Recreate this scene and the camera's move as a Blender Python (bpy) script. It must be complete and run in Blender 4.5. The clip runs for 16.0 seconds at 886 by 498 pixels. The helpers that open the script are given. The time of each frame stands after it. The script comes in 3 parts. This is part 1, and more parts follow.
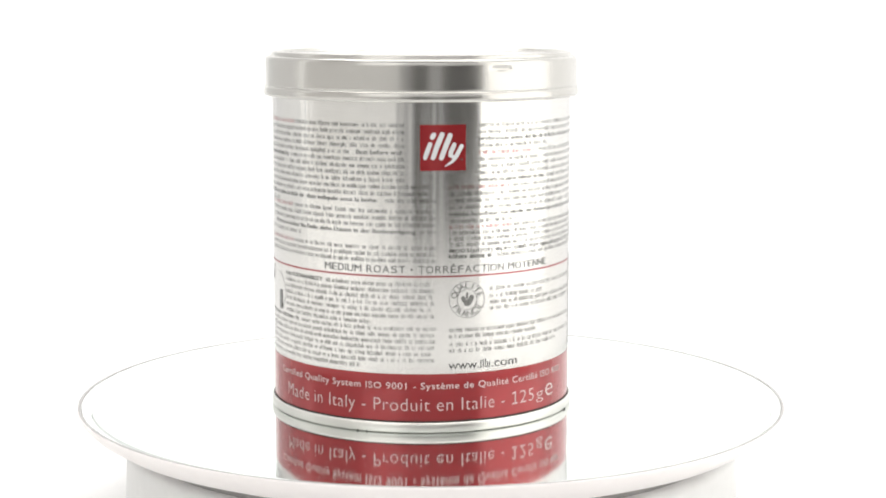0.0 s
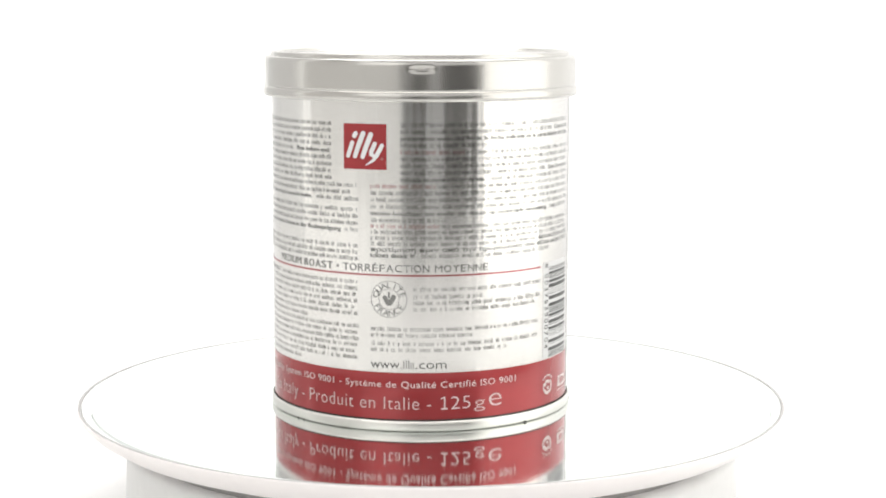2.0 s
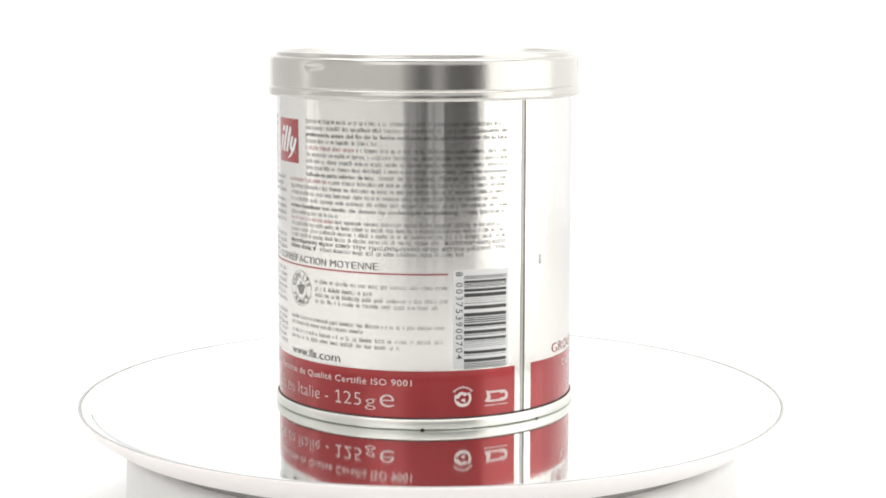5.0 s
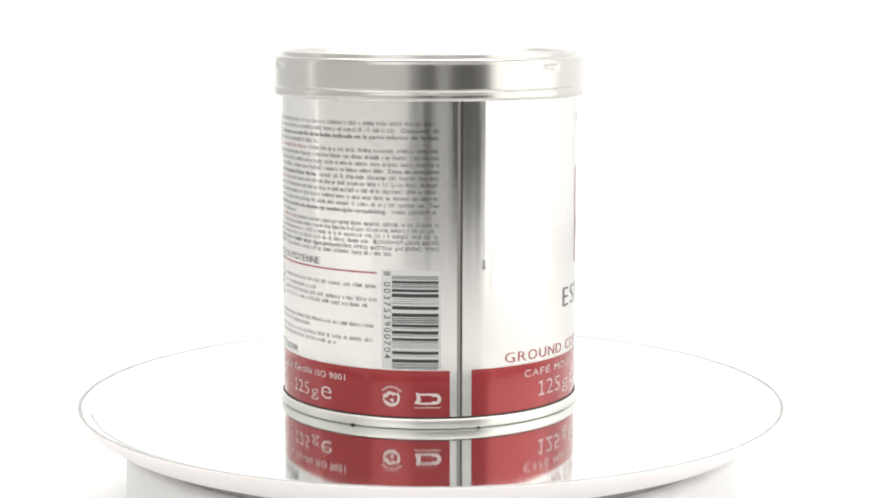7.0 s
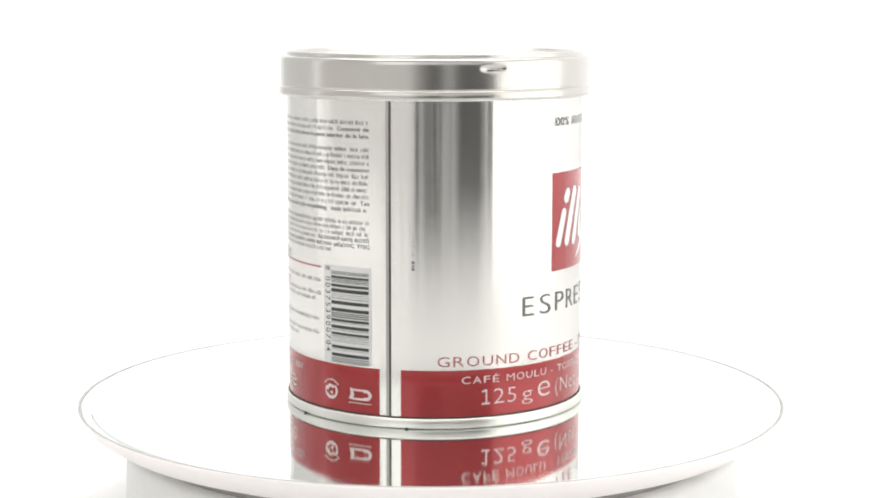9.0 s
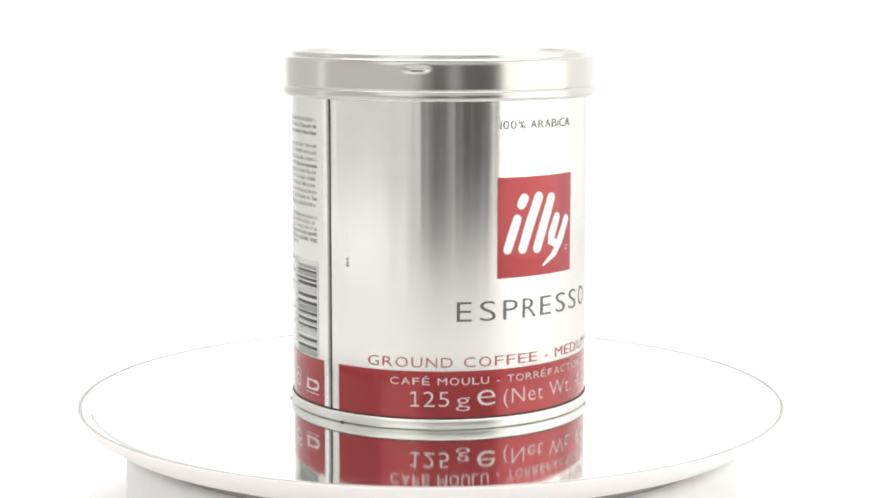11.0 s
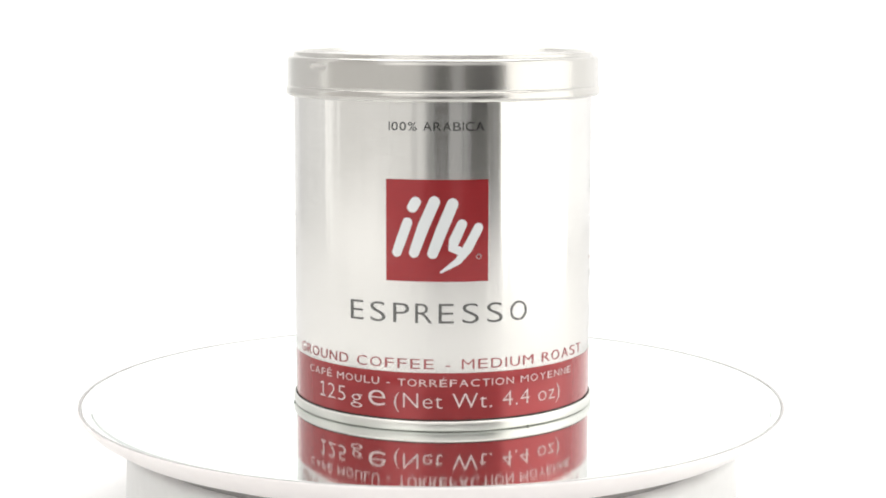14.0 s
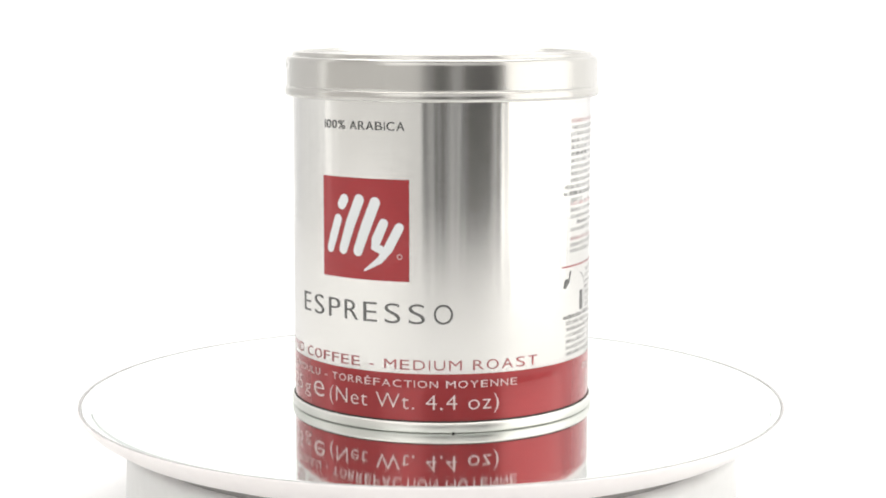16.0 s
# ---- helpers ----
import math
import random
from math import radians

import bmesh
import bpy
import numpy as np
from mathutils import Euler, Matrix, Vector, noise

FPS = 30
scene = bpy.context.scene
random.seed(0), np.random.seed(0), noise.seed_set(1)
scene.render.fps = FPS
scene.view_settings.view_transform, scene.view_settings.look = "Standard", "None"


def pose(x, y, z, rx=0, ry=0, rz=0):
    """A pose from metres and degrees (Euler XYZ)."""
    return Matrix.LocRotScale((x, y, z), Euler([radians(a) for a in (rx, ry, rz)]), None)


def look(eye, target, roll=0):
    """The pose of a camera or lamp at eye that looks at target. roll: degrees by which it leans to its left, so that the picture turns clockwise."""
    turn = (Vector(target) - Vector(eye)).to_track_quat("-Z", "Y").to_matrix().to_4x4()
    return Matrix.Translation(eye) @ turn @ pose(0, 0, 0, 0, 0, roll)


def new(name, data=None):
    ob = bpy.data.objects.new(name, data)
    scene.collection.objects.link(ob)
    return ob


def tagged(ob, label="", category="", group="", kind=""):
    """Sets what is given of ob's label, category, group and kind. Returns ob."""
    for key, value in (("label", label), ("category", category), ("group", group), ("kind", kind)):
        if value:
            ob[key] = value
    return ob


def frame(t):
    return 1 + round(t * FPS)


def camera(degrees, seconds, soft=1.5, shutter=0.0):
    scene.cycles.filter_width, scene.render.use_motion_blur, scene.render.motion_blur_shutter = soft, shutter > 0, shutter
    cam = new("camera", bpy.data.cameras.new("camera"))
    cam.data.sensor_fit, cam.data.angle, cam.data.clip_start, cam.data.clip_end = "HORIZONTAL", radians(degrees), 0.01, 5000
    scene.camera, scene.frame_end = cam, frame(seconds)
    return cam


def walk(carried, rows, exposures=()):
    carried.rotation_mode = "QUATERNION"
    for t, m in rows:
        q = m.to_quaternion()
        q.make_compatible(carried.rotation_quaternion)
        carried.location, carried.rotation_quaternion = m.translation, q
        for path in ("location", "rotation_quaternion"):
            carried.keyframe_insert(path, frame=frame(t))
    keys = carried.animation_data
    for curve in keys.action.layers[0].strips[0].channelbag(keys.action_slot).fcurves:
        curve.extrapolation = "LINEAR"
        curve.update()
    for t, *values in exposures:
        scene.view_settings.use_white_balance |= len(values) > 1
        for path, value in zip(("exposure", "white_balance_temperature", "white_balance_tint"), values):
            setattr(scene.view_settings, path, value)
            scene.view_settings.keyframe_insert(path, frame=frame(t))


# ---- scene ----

# ---------------------------------------------------------------- camera
EYE = (0.0, -0.44442, 0.10148)
TARGET = (0.0065, 0.54571, -0.03853)
cam = camera(28.35, 16.0, soft=1.9)
walk(cam, [(0.0, look(EYE, TARGET, 0.08)), (16.0, look(EYE, TARGET, 0.08))])

# ---------------------------------------------------------------- world and light
world = bpy.data.worlds.new("studio_world")
scene.world = world
world.use_nodes = True
world.node_tree.nodes["Background"].inputs["Color"].default_value = (0.9, 0.95, 1.0, 1)
world.node_tree.nodes["Background"].inputs["Strength"].default_value = 0.05
scene.view_settings.exposure = 0.0


def softbox(name, eye, target, width, height, radiance, colour):
    """A rectangular softbox; radiance sets how bright its front looks."""
    lamp = bpy.data.lights.new(name, "AREA")
    lamp.shape, lamp.size, lamp.size_y = "RECTANGLE", width, height
    lamp.energy, lamp.color = radiance * math.pi * width * height, colour
    ob = new(name, lamp)
    ob.matrix_world = look(eye, target)
    return ob


softbox("softbox_right", (0.482, -0.146, 0.24), (0.0, 0.0, 0.235), 0.555, 0.54, 2.1, (1.0, 0.985, 0.95))
softbox("softbox_left", (-0.385, -0.27, 0.24), (0.0, 0.0, 0.235), 0.81, 0.54, 0.785, (1.0, 0.985, 0.955))
softbox("softbox_overhead", (0.0, 0.09, 0.80), (0.0, 0.091, 0.0), 1.05, 0.92, 2.8, (1.0, 0.985, 0.96))

# ---------------------------------------------------------------- materials


def material(name, colour, rough=0.5, metal=0.0, coat=0.0, spec=0.5):
    m = bpy.data.materials.new(name)
    m.use_nodes = True
    b = m.node_tree.nodes["Principled BSDF"]
    b.inputs["Base Color"].default_value = (*colour, 1)
    b.inputs["Roughness"].default_value = rough
    b.inputs["Metallic"].default_value = metal
    b.inputs["Coat Weight"].default_value = coat
    b.inputs["Specular IOR Level"].default_value = spec
    return m


def grain(m, scale, low, high, rough_low, rough_high, bump=0.0, depth=0.0001):
    """Two scales of noise: they vary the colour from low to high, the roughness, and the relief."""
    nt = m.node_tree
    b = nt.nodes["Principled BSDF"]
    co = nt.nodes.new("ShaderNodeTexCoord")
    mp = nt.nodes.new("ShaderNodeMapping")
    mp.inputs["Scale"].default_value = scale
    nt.links.new(co.outputs["Object"], mp.inputs["Vector"])
    fine = nt.nodes.new("ShaderNodeTexNoise")
    fine.inputs["Scale"].default_value, fine.inputs["Detail"].default_value = 1.0, 4
    nt.links.new(mp.outputs["Vector"], fine.inputs["Vector"])
    broad = nt.nodes.new("ShaderNodeTexNoise")
    broad.inputs["Scale"].default_value, broad.inputs["Detail"].default_value = 45.0, 3
    nt.links.new(co.outputs["Object"], broad.inputs["Vector"])
    mix = nt.nodes.new("ShaderNodeMath")
    mix.operation = "MULTIPLY_ADD"
    mix.inputs[1].default_value = 0.5
    half = nt.nodes.new("ShaderNodeMath")
    half.operation, half.inputs[1].default_value = "MULTIPLY", 0.5
    nt.links.new(broad.outputs["Fac"], half.inputs[0])
    nt.links.new(fine.outputs["Fac"], mix.inputs[0])
    nt.links.new(half.outputs[0], mix.inputs[2])
    ramp = nt.nodes.new("ShaderNodeValToRGB")
    ramp.color_ramp.elements[0].position, ramp.color_ramp.elements[1].position = 0.3, 0.7
    ramp.color_ramp.elements[0].color, ramp.color_ramp.elements[1].color = (*low, 1), (*high, 1)
    nt.links.new(mix.outputs[0], ramp.inputs["Fac"])
    nt.links.new(ramp.outputs["Color"], b.inputs["Base Color"])
    rr = nt.nodes.new("ShaderNodeMapRange")
    rr.inputs["From Min"].default_value, rr.inputs["From Max"].default_value = 0.3, 0.7
    rr.inputs["To Min"].default_value, rr.inputs["To Max"].default_value = rough_low, rough_high
    nt.links.new(mix.outputs[0], rr.inputs["Value"])
    nt.links.new(rr.outputs["Result"], b.inputs["Roughness"])
    if bump:
        bp = nt.nodes.new("ShaderNodeBump")
        bp.inputs["Strength"].default_value, bp.inputs["Distance"].default_value = bump, depth
        nt.links.new(fine.outputs["Fac"], bp.inputs["Height"])
        nt.links.new(bp.outputs["Normal"], b.inputs["Normal"])
    return m


TIN = grain(material("brushed_tinplate", (0.8, 0.79, 0.76), 0.25, 1.0), (220, 220, 2400),
            (0.70, 0.69, 0.665), (0.77, 0.76, 0.735), 0.17, 0.23, 0.12, 0.00003)


def rolled(m, scale, depth, aniso):
    """Sheet metal rolled to a cylinder: shallow upright waves, and a grain along the girth that draws reflections out upwards."""
    nt = m.node_tree
    b = nt.nodes["Principled BSDF"]
    co = nt.nodes.new("ShaderNodeTexCoord")
    mp = nt.nodes.new("ShaderNodeMapping")
    mp.inputs["Scale"].default_value = scale
    nt.links.new(co.outputs["Object"], mp.inputs["Vector"])
    wave = nt.nodes.new("ShaderNodeTexNoise")
    wave.inputs["Scale"].default_value, wave.inputs["Detail"].default_value = 1.0, 1
    nt.links.new(mp.outputs["Vector"], wave.inputs["Vector"])
    bp = nt.nodes.new("ShaderNodeBump")
    bp.inputs["Strength"].default_value, bp.inputs["Distance"].default_value = 1.0, depth
    nt.links.new(wave.outputs["Fac"], bp.inputs["Height"])
    old = b.inputs["Normal"].links[0].from_node
    nt.links.new(bp.outputs["Normal"], old.inputs["Normal"])
    tan = nt.nodes.new("ShaderNodeTangent")
    tan.direction_type, tan.axis = "RADIAL", "Z"
    nt.links.new(tan.outputs["Tangent"], b.inputs["Tangent"])
    b.inputs["Anisotropic"].default_value = aniso
    return m


rolled(TIN, (300, 300, 4), 0.00023, 0.4)
TIN.node_tree.nodes["Principled BSDF"].inputs["Specular Tint"].default_value = (0.84, 0.84, 0.85, 1)
LID_TIN = grain(material("satin_tinplate", (0.75, 0.74, 0.71), 0.3, 1.0), (160, 160, 900),
                (0.530, 0.518, 0.492), (0.544, 0.532, 0.506), 0.21, 0.225)
RIM_TIN = grain(material("rolled_tinplate", (0.75, 0.74, 0.7), 0.22, 1.0), (700, 700, 200),
                (0.70, 0.69, 0.655), (0.74, 0.73, 0.695), 0.28, 0.34)
LAP = grain(material("lapped_tinplate", (0.4, 0.39, 0.36), 0.3, 1.0), (900, 900, 60),
            (0.34, 0.325, 0.30), (0.42, 0.405, 0.38), 0.28, 0.4)
SEAM = grain(material("weld_seam", (0.3, 0.28, 0.25), 0.4, 1.0), (900, 900, 60),
             (0.06, 0.055, 0.05), (0.12, 0.11, 0.10), 0.35, 0.5)
RED = grain(material("red_lacquer", (0.4, 0.03, 0.04), 0.3, 0.45, 0.40), (160, 160, 1500),
            (0.315, 0.024, 0.028), (0.345, 0.028, 0.032), 0.20, 0.26)
INK = material("grey_ink", (0.145, 0.145, 0.14), 0.2, 0.8)
PALE_INK = material("pale_grey_ink", (0.25, 0.25, 0.24), 0.2, 0.8)
FINE_INK = material("fine_grey_ink", (0.43, 0.425, 0.41), 0.18, 0.95)
BOLD_INK = material("black_ink", (0.25, 0.25, 0.24), 0.2, 0.85)
PINK_INK = material("fine_red_ink", (0.60, 0.43, 0.42), 0.18, 0.95)
RED_INK = material("red_ink", (0.42, 0.135, 0.14), 0.24, 0.85)
WHITE_INK = material("white_ink", (0.66, 0.59, 0.57), 0.4)
LOGO_WHITE = material("pale_metallic_ink", (0.72, 0.75, 0.75), 0.35, 0.35)
GROOVE_SHADE = material("painted_groove_shade", (0.05, 0.045, 0.042), 0.9, spec=0.02)
DUST = material("dark_rubber_crumb", (0.03, 0.027, 0.022), 0.8)
GAP_SHADE = material("painted_gap_shade", (0.32, 0.31, 0.30), 0.9)
MIRROR = material("mirror_glass", (0.84, 0.868, 0.852), 0.06, 1.0)
EDGE_GREY = material("grey_edge", (0.42, 0.41, 0.41), 0.5)
PLASTIC = grain(material("white_plastic", (0.82, 0.80, 0.79), 0.35), (400, 400, 400),
                (0.87, 0.83, 0.82), (0.89, 0.855, 0.845), 0.30, 0.40)
BASE_PLASTIC = grain(material("off_white_plastic", (0.7, 0.7, 0.68), 0.45), (300, 300, 300),
                     (0.66, 0.66, 0.65), (0.72, 0.72, 0.71), 0.40, 0.50)
PAPER = grain(material("white_paper", (0.86, 0.86, 0.86), 0.8), (600, 600, 600),
              (0.73, 0.73, 0.73), (0.77, 0.77, 0.77), 0.75, 0.9)
WALL = grain(material("grey_wall_paint", (0.2, 0.19, 0.18), 0.8), (60, 60, 60),
             (0.20, 0.186, 0.172), (0.23, 0.215, 0.198), 0.75, 0.9)


def glow_cloth(name, albedo, strength):
    """White cloth that glows by its own emission; no lamps stand behind it."""
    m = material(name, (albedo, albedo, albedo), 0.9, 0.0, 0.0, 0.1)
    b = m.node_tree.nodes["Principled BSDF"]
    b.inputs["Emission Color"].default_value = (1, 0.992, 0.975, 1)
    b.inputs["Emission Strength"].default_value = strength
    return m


# emission added to the backdrop so that it comes out pure white
GLOW = glow_cloth("glowing_backdrop_cloth", 0.40, 0.95)
SIDE_GLOW = glow_cloth("side_cloth_added_glow", 0.15, 0.78)
# glow of the added panels, set by how bright their reflections should be
STRIP_GLOW = glow_cloth("strip_added_glow", 0.5, 0.46)
DIM_GLOW = glow_cloth("strip_weak_glow", 0.5, 0.17)
FRONT_GLOW = glow_cloth("front_added_glow", 0.6, 0.27)
# stronger added glow, which whitens the tin's right edge
EAST_GLOW = glow_cloth("side_cloth_strong_glow", 0.15, 1.3)

# ---------------------------------------------------------------- mesh helpers
R = 0.0375          # radius of the can's body


def part(name, bm, mat, parent=None, label="", smooth=True):
    me = bpy.data.meshes.new(name)
    bmesh.ops.recalc_face_normals(bm, faces=bm.faces)
    bm.to_mesh(me)
    bm.free()
    for p in me.polygons:
        p.use_smooth = smooth
    me.materials.append(mat)
    ob = new(name, me)
    ob.parent = parent
    if label:
        tagged(ob, label)
    return ob


def decal(name, bm, mat, parent, label=""):
    """Like part(), for print that faces outwards already."""
    me = bpy.data.meshes.new(name)
    bm.to_mesh(me)
    bm.free()
    for p in me.polygons:
        p.use_smooth = True
    me.materials.append(mat)
    ob = new(name, me)
    ob.parent = parent
    if label:
        tagged(ob, label)
    return ob


def lathe(profile, segs=256, closed=True, shape=None):
    """Turns a profile of (radius, height) about the z axis. shape(angle, r, z) may change the radius."""
    bm = bmesh.new()
    rings = []
    for r, z in profile:
        ring = []
        for k in range(segs):
            a = 2 * math.pi * k / segs
            q = shape(a, r, z) if shape else r
            ring.append(bm.verts.new((q * math.cos(a), q * math.sin(a), z)))
        rings.append(ring)
    pairs = list(zip(rings, rings[1:])) + ([(rings[-1], rings[0])] if closed else [])
    for lo, hi in pairs:
        for k in range(segs):
            j = (k + 1) % segs
            bm.faces.new((lo[k], lo[j], hi[j], hi[k]))
    return bm


def box(bm, lo, hi):
    v = [bm.verts.new((x, y, z)) for x in (lo[0], hi[0]) for y in (lo[1], hi[1]) for z in (lo[2], hi[2])]
    for f in ((0, 1, 3, 2), (4, 6, 7, 5), (0, 4, 5, 1), (2, 3, 7, 6), (0, 2, 6, 4), (1, 5, 7, 3)):
        bm.faces.new([v[k] for k in f])


def bend(bm, lift):
    """Lays a flat sheet (x along the girth, y up, in metres) on the can's body."""
    xs = [v.co.x for v in bm.verts]
    if xs:
        step, x = 0.0012, min(xs) + 0.0012
        while x < max(xs):
            bmesh.ops.bisect_plane(bm, geom=bm.verts[:] + bm.edges[:] + bm.faces[:], plane_co=(x, 0, 0), plane_no=(1, 0, 0), dist=1e-7)
            x += step
    for v in bm.verts:
        a, z = v.co.x / R, v.co.y
        v.co = ((R + lift) * math.cos(a), (R + lift) * math.sin(a), z)
    return bm


def rect(bm, x0, x1, y0, y1):
    bm.faces.new([bm.verts.new((x, y, 0)) for x, y in ((x0, y0), (x1, y0), (x1, y1), (x0, y1))])


def arc(deg):
    return R * radians(deg)


FONT = {}


def glyphs(text, spacing=1.0, bold=0.0):
    """The flat outline of a text in the built-in font, as a bmesh; the base line is y = 0."""
    cu = bpy.data.curves.new("lettering", "FONT")
    cu.body, cu.space_character, cu.offset, cu.resolution_u = text, spacing, bold, 4
    ob = new("lettering", cu)
    bpy.context.view_layer.update()
    me = bpy.data.meshes.new_from_object(ob.evaluated_get(bpy.context.evaluated_depsgraph_get()))
    bm = bmesh.new()
    bm.from_mesh(me)
    bpy.data.objects.remove(ob)
    bpy.data.meshes.remove(me)
    bpy.data.curves.remove(cu)
    return bm


def cap_height():
    if "cap" not in FONT:
        bm = glyphs("H")
        FONT["cap"] = max(v.co.y for v in bm.verts)
        bm.free()
    return FONT["cap"]


def place_text(text, a0, a1, base, cap, spacing=1.0, bold=0.0):
    bm = glyphs(text, spacing, bold)
    x0, x1 = min(v.co.x for v in bm.verts), max(v.co.x for v in bm.verts)
    sx, sy = (arc(a1) - arc(a0)) / (x1 - x0), cap / cap_height()
    for v in bm.verts:
        v.co = (arc(a0) + (v.co.x - x0) * sx, base + v.co.y * sy, 0)
    return bm


WIDE = {"I": 0.13, "M": 1.15, "W": 1.35, "E": 0.90, "\u00c9": 0.90, "F": 0.86, "L": 0.86, "S": 0.98, "A": 1.08, "O": 1.14, "G": 1.10, "C": 1.08, "D": 1.06,
        "R": 1.0, "P": 0.96, "T": 1.0, "-": 0.45, " ": 0.35, "%": 1.15, "1": 0.13, "0": 0.85, "\u2022": 0.35, "B": 1.0}


def wide_text(text, a0, a1, base, cap, gap=0.24, bold=0.0):
    """Capitals of an extended face: each letter drawn out to its own width."""
    widths = [WIDE.get(ch, 1.0) for ch in text]
    gaps = sum(gap * (0.75 if ch in "RLTP" else 1.0) for ch in text[:-1])
    unit = (arc(a1) - arc(a0)) / (sum(widths) + gaps)
    sheet, x = bmesh.new(), arc(a0)
    for ch, w in zip(text, widths):
        if ch != " ":
            bm = glyphs(ch, 1.0, bold)
            x0, x1 = min(v.co.x for v in bm.verts), max(v.co.x for v in bm.verts)
            for v in bm.verts:
                v.co = (x + (v.co.x - x0) / (x1 - x0) * w * unit, base + v.co.y * cap / cap_height(), 0)
            me = bpy.data.meshes.new("glyph")
            bm.to_mesh(me)
            bm.free()
            sheet.from_mesh(me)
            bpy.data.meshes.remove(me)
        x += (w + gap * (0.75 if ch in "RLTP" else 1.0)) * unit
    return sheet


def caps_part(name, text, a0, a1, base, cap, mat, parent, gap=0.24, bold=0.0, lift=0.00011, label=""):
    return decal(name, bend(wide_text(text, a0, a1, base, cap, gap, bold), lift), mat, parent, label)


def text_part(name, text, a0, a1, base, cap, mat, parent, spacing=1.0, bold=0.0, lift=0.00011, label=""):
    return decal(name, bend(place_text(text, a0, a1, base, cap, spacing, bold), lift), mat, parent, label)


def stroke(bm, points, segs=10):
    """A brush stroke through (x, y, half width): round ends, straight sides."""
    out = []
    n = len(points)
    left, right = [], []
    for k, (x, y, w) in enumerate(points):
        p, q = points[max(k - 1, 0)], points[min(k + 1, n - 1)]
        d = Vector((q[0] - p[0], q[1] - p[1])).normalized()
        left.append((x - d.y * w, y + d.x * w))
        right.append((x + d.y * w, y - d.x * w))
    def cap(k, forward):
        x, y, w = points[k]
        p, q = points[max(k - 1, 0)], points[min(k + 1, n - 1)]
        a = math.atan2(q[1] - p[1], q[0] - p[0])
        s = a - math.pi / 2 if forward else a + math.pi / 2
        return [(x + w * math.cos(s + math.pi * j / segs), y + w * math.sin(s + math.pi * j / segs)) for j in range(1, segs)]
    out = right + cap(n - 1, True) + left[::-1] + cap(0, False)
    f = bm.faces.new([bm.verts.new((x, y, 0)) for x, y in out])
    bmesh.ops.triangulate(bm, faces=[f])


def ring_flat(bm, cx, cy, r0, r1, a0=0.0, a1=360.0, segs=40):
    prev = None
    for k in range(segs + 1):
        a = radians(a0 + (a1 - a0) * k / segs)
        cur = [bm.verts.new((cx + r * math.cos(a), cy + r * math.sin(a), 0)) for r in (r0, r1)]
        if prev:
            bm.faces.new((prev[0], prev[1], cur[1], cur[0]))
        prev = cur


# ---------------------------------------------------------------- the place
bm = bmesh.new()
box(bm, (-0.75, -0.55, -0.062), (0.75, 0.72, -0.032))
table = tagged(part("table", bm, PAPER, None, smooth=False), "white paper covered shooting table under the turntable", "table", kind="structure")

def curved_wall(r0, r1, a0, a1, z0, z1, segs=48):
    bm = bmesh.new()
    prev = None
    for k in range(segs + 1):
        a = radians(a0 + (a1 - a0) * k / segs)
        cur = [bm.verts.new((r * math.cos(a), r * math.sin(a), z)) for r, z in ((r0, z0), (r0, z1), (r1, z1), (r1, z0))]
        if prev:
            for m in range(4):
                bm.faces.new((prev[m], prev[(m + 1) % 4], cur[(m + 1) % 4], cur[m]))
        else:
            bm.faces.new(cur)
        prev = cur
    bm.faces.new(prev[::-1])
    return bm


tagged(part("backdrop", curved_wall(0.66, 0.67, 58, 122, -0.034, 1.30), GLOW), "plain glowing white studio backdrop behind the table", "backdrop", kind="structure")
# unseen sides, given emission to brighten both edges of the tin's reflection
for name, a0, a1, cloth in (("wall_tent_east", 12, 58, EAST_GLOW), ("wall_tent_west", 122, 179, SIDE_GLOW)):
    tagged(part(name, curved_wall(0.66, 0.67, a0, a1, -0.034, 1.30), cloth), "unseen white light tent side with added glow", "tent wall", kind="structure")

# unseen panel, added to brighten the red band and rim through the mirror
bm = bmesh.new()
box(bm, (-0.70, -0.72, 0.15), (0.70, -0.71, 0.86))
tagged(part("wall_glow_front", bm, FRONT_GLOW, None, smooth=False), "unseen white front panel, glow added to brighten the tin's foot", "tent wall", kind="structure")
# unseen strips behind the camera, added for pale stripes inside the dark reflection
for name, x0, x1, cloth in (("wall_tent_flap_east", 0.125, 0.31, STRIP_GLOW), ("wall_tent_flap_west", -0.36, -0.12, DIM_GLOW)):
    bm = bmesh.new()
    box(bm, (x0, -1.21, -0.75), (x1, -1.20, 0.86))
    tagged(part(name, bm, cloth, None, smooth=False), "unseen glowing white strip added for the tin's reflections", "tent wall", kind="structure")

for name, lo, hi in (("floor", (-1.6, -1.9, -0.80), (1.6, 1.3, -0.75)), ("ceiling", (-1.6, -1.9, 1.70), (1.6, 1.3, 1.75)),
                     ("wall_north", (-1.6, 1.3, -0.80), (1.6, 1.4, 1.75)), ("wall_south", (-1.6, -2.0, -0.80), (1.6, -1.9, 1.75)),
                     ("wall_east", (1.6, -2.0, -0.80), (1.7, 1.4, 1.75)), ("wall_west", (-1.7, -2.0, -0.80), (-1.6, 1.4, 1.75))):
    bm = bmesh.new()
    box(bm, lo, hi)
    tagged(part(name, bm, WALL, None, smooth=False), "plain grey painted studio " + name.split("_")[0], name.split("_")[0], kind="structure")

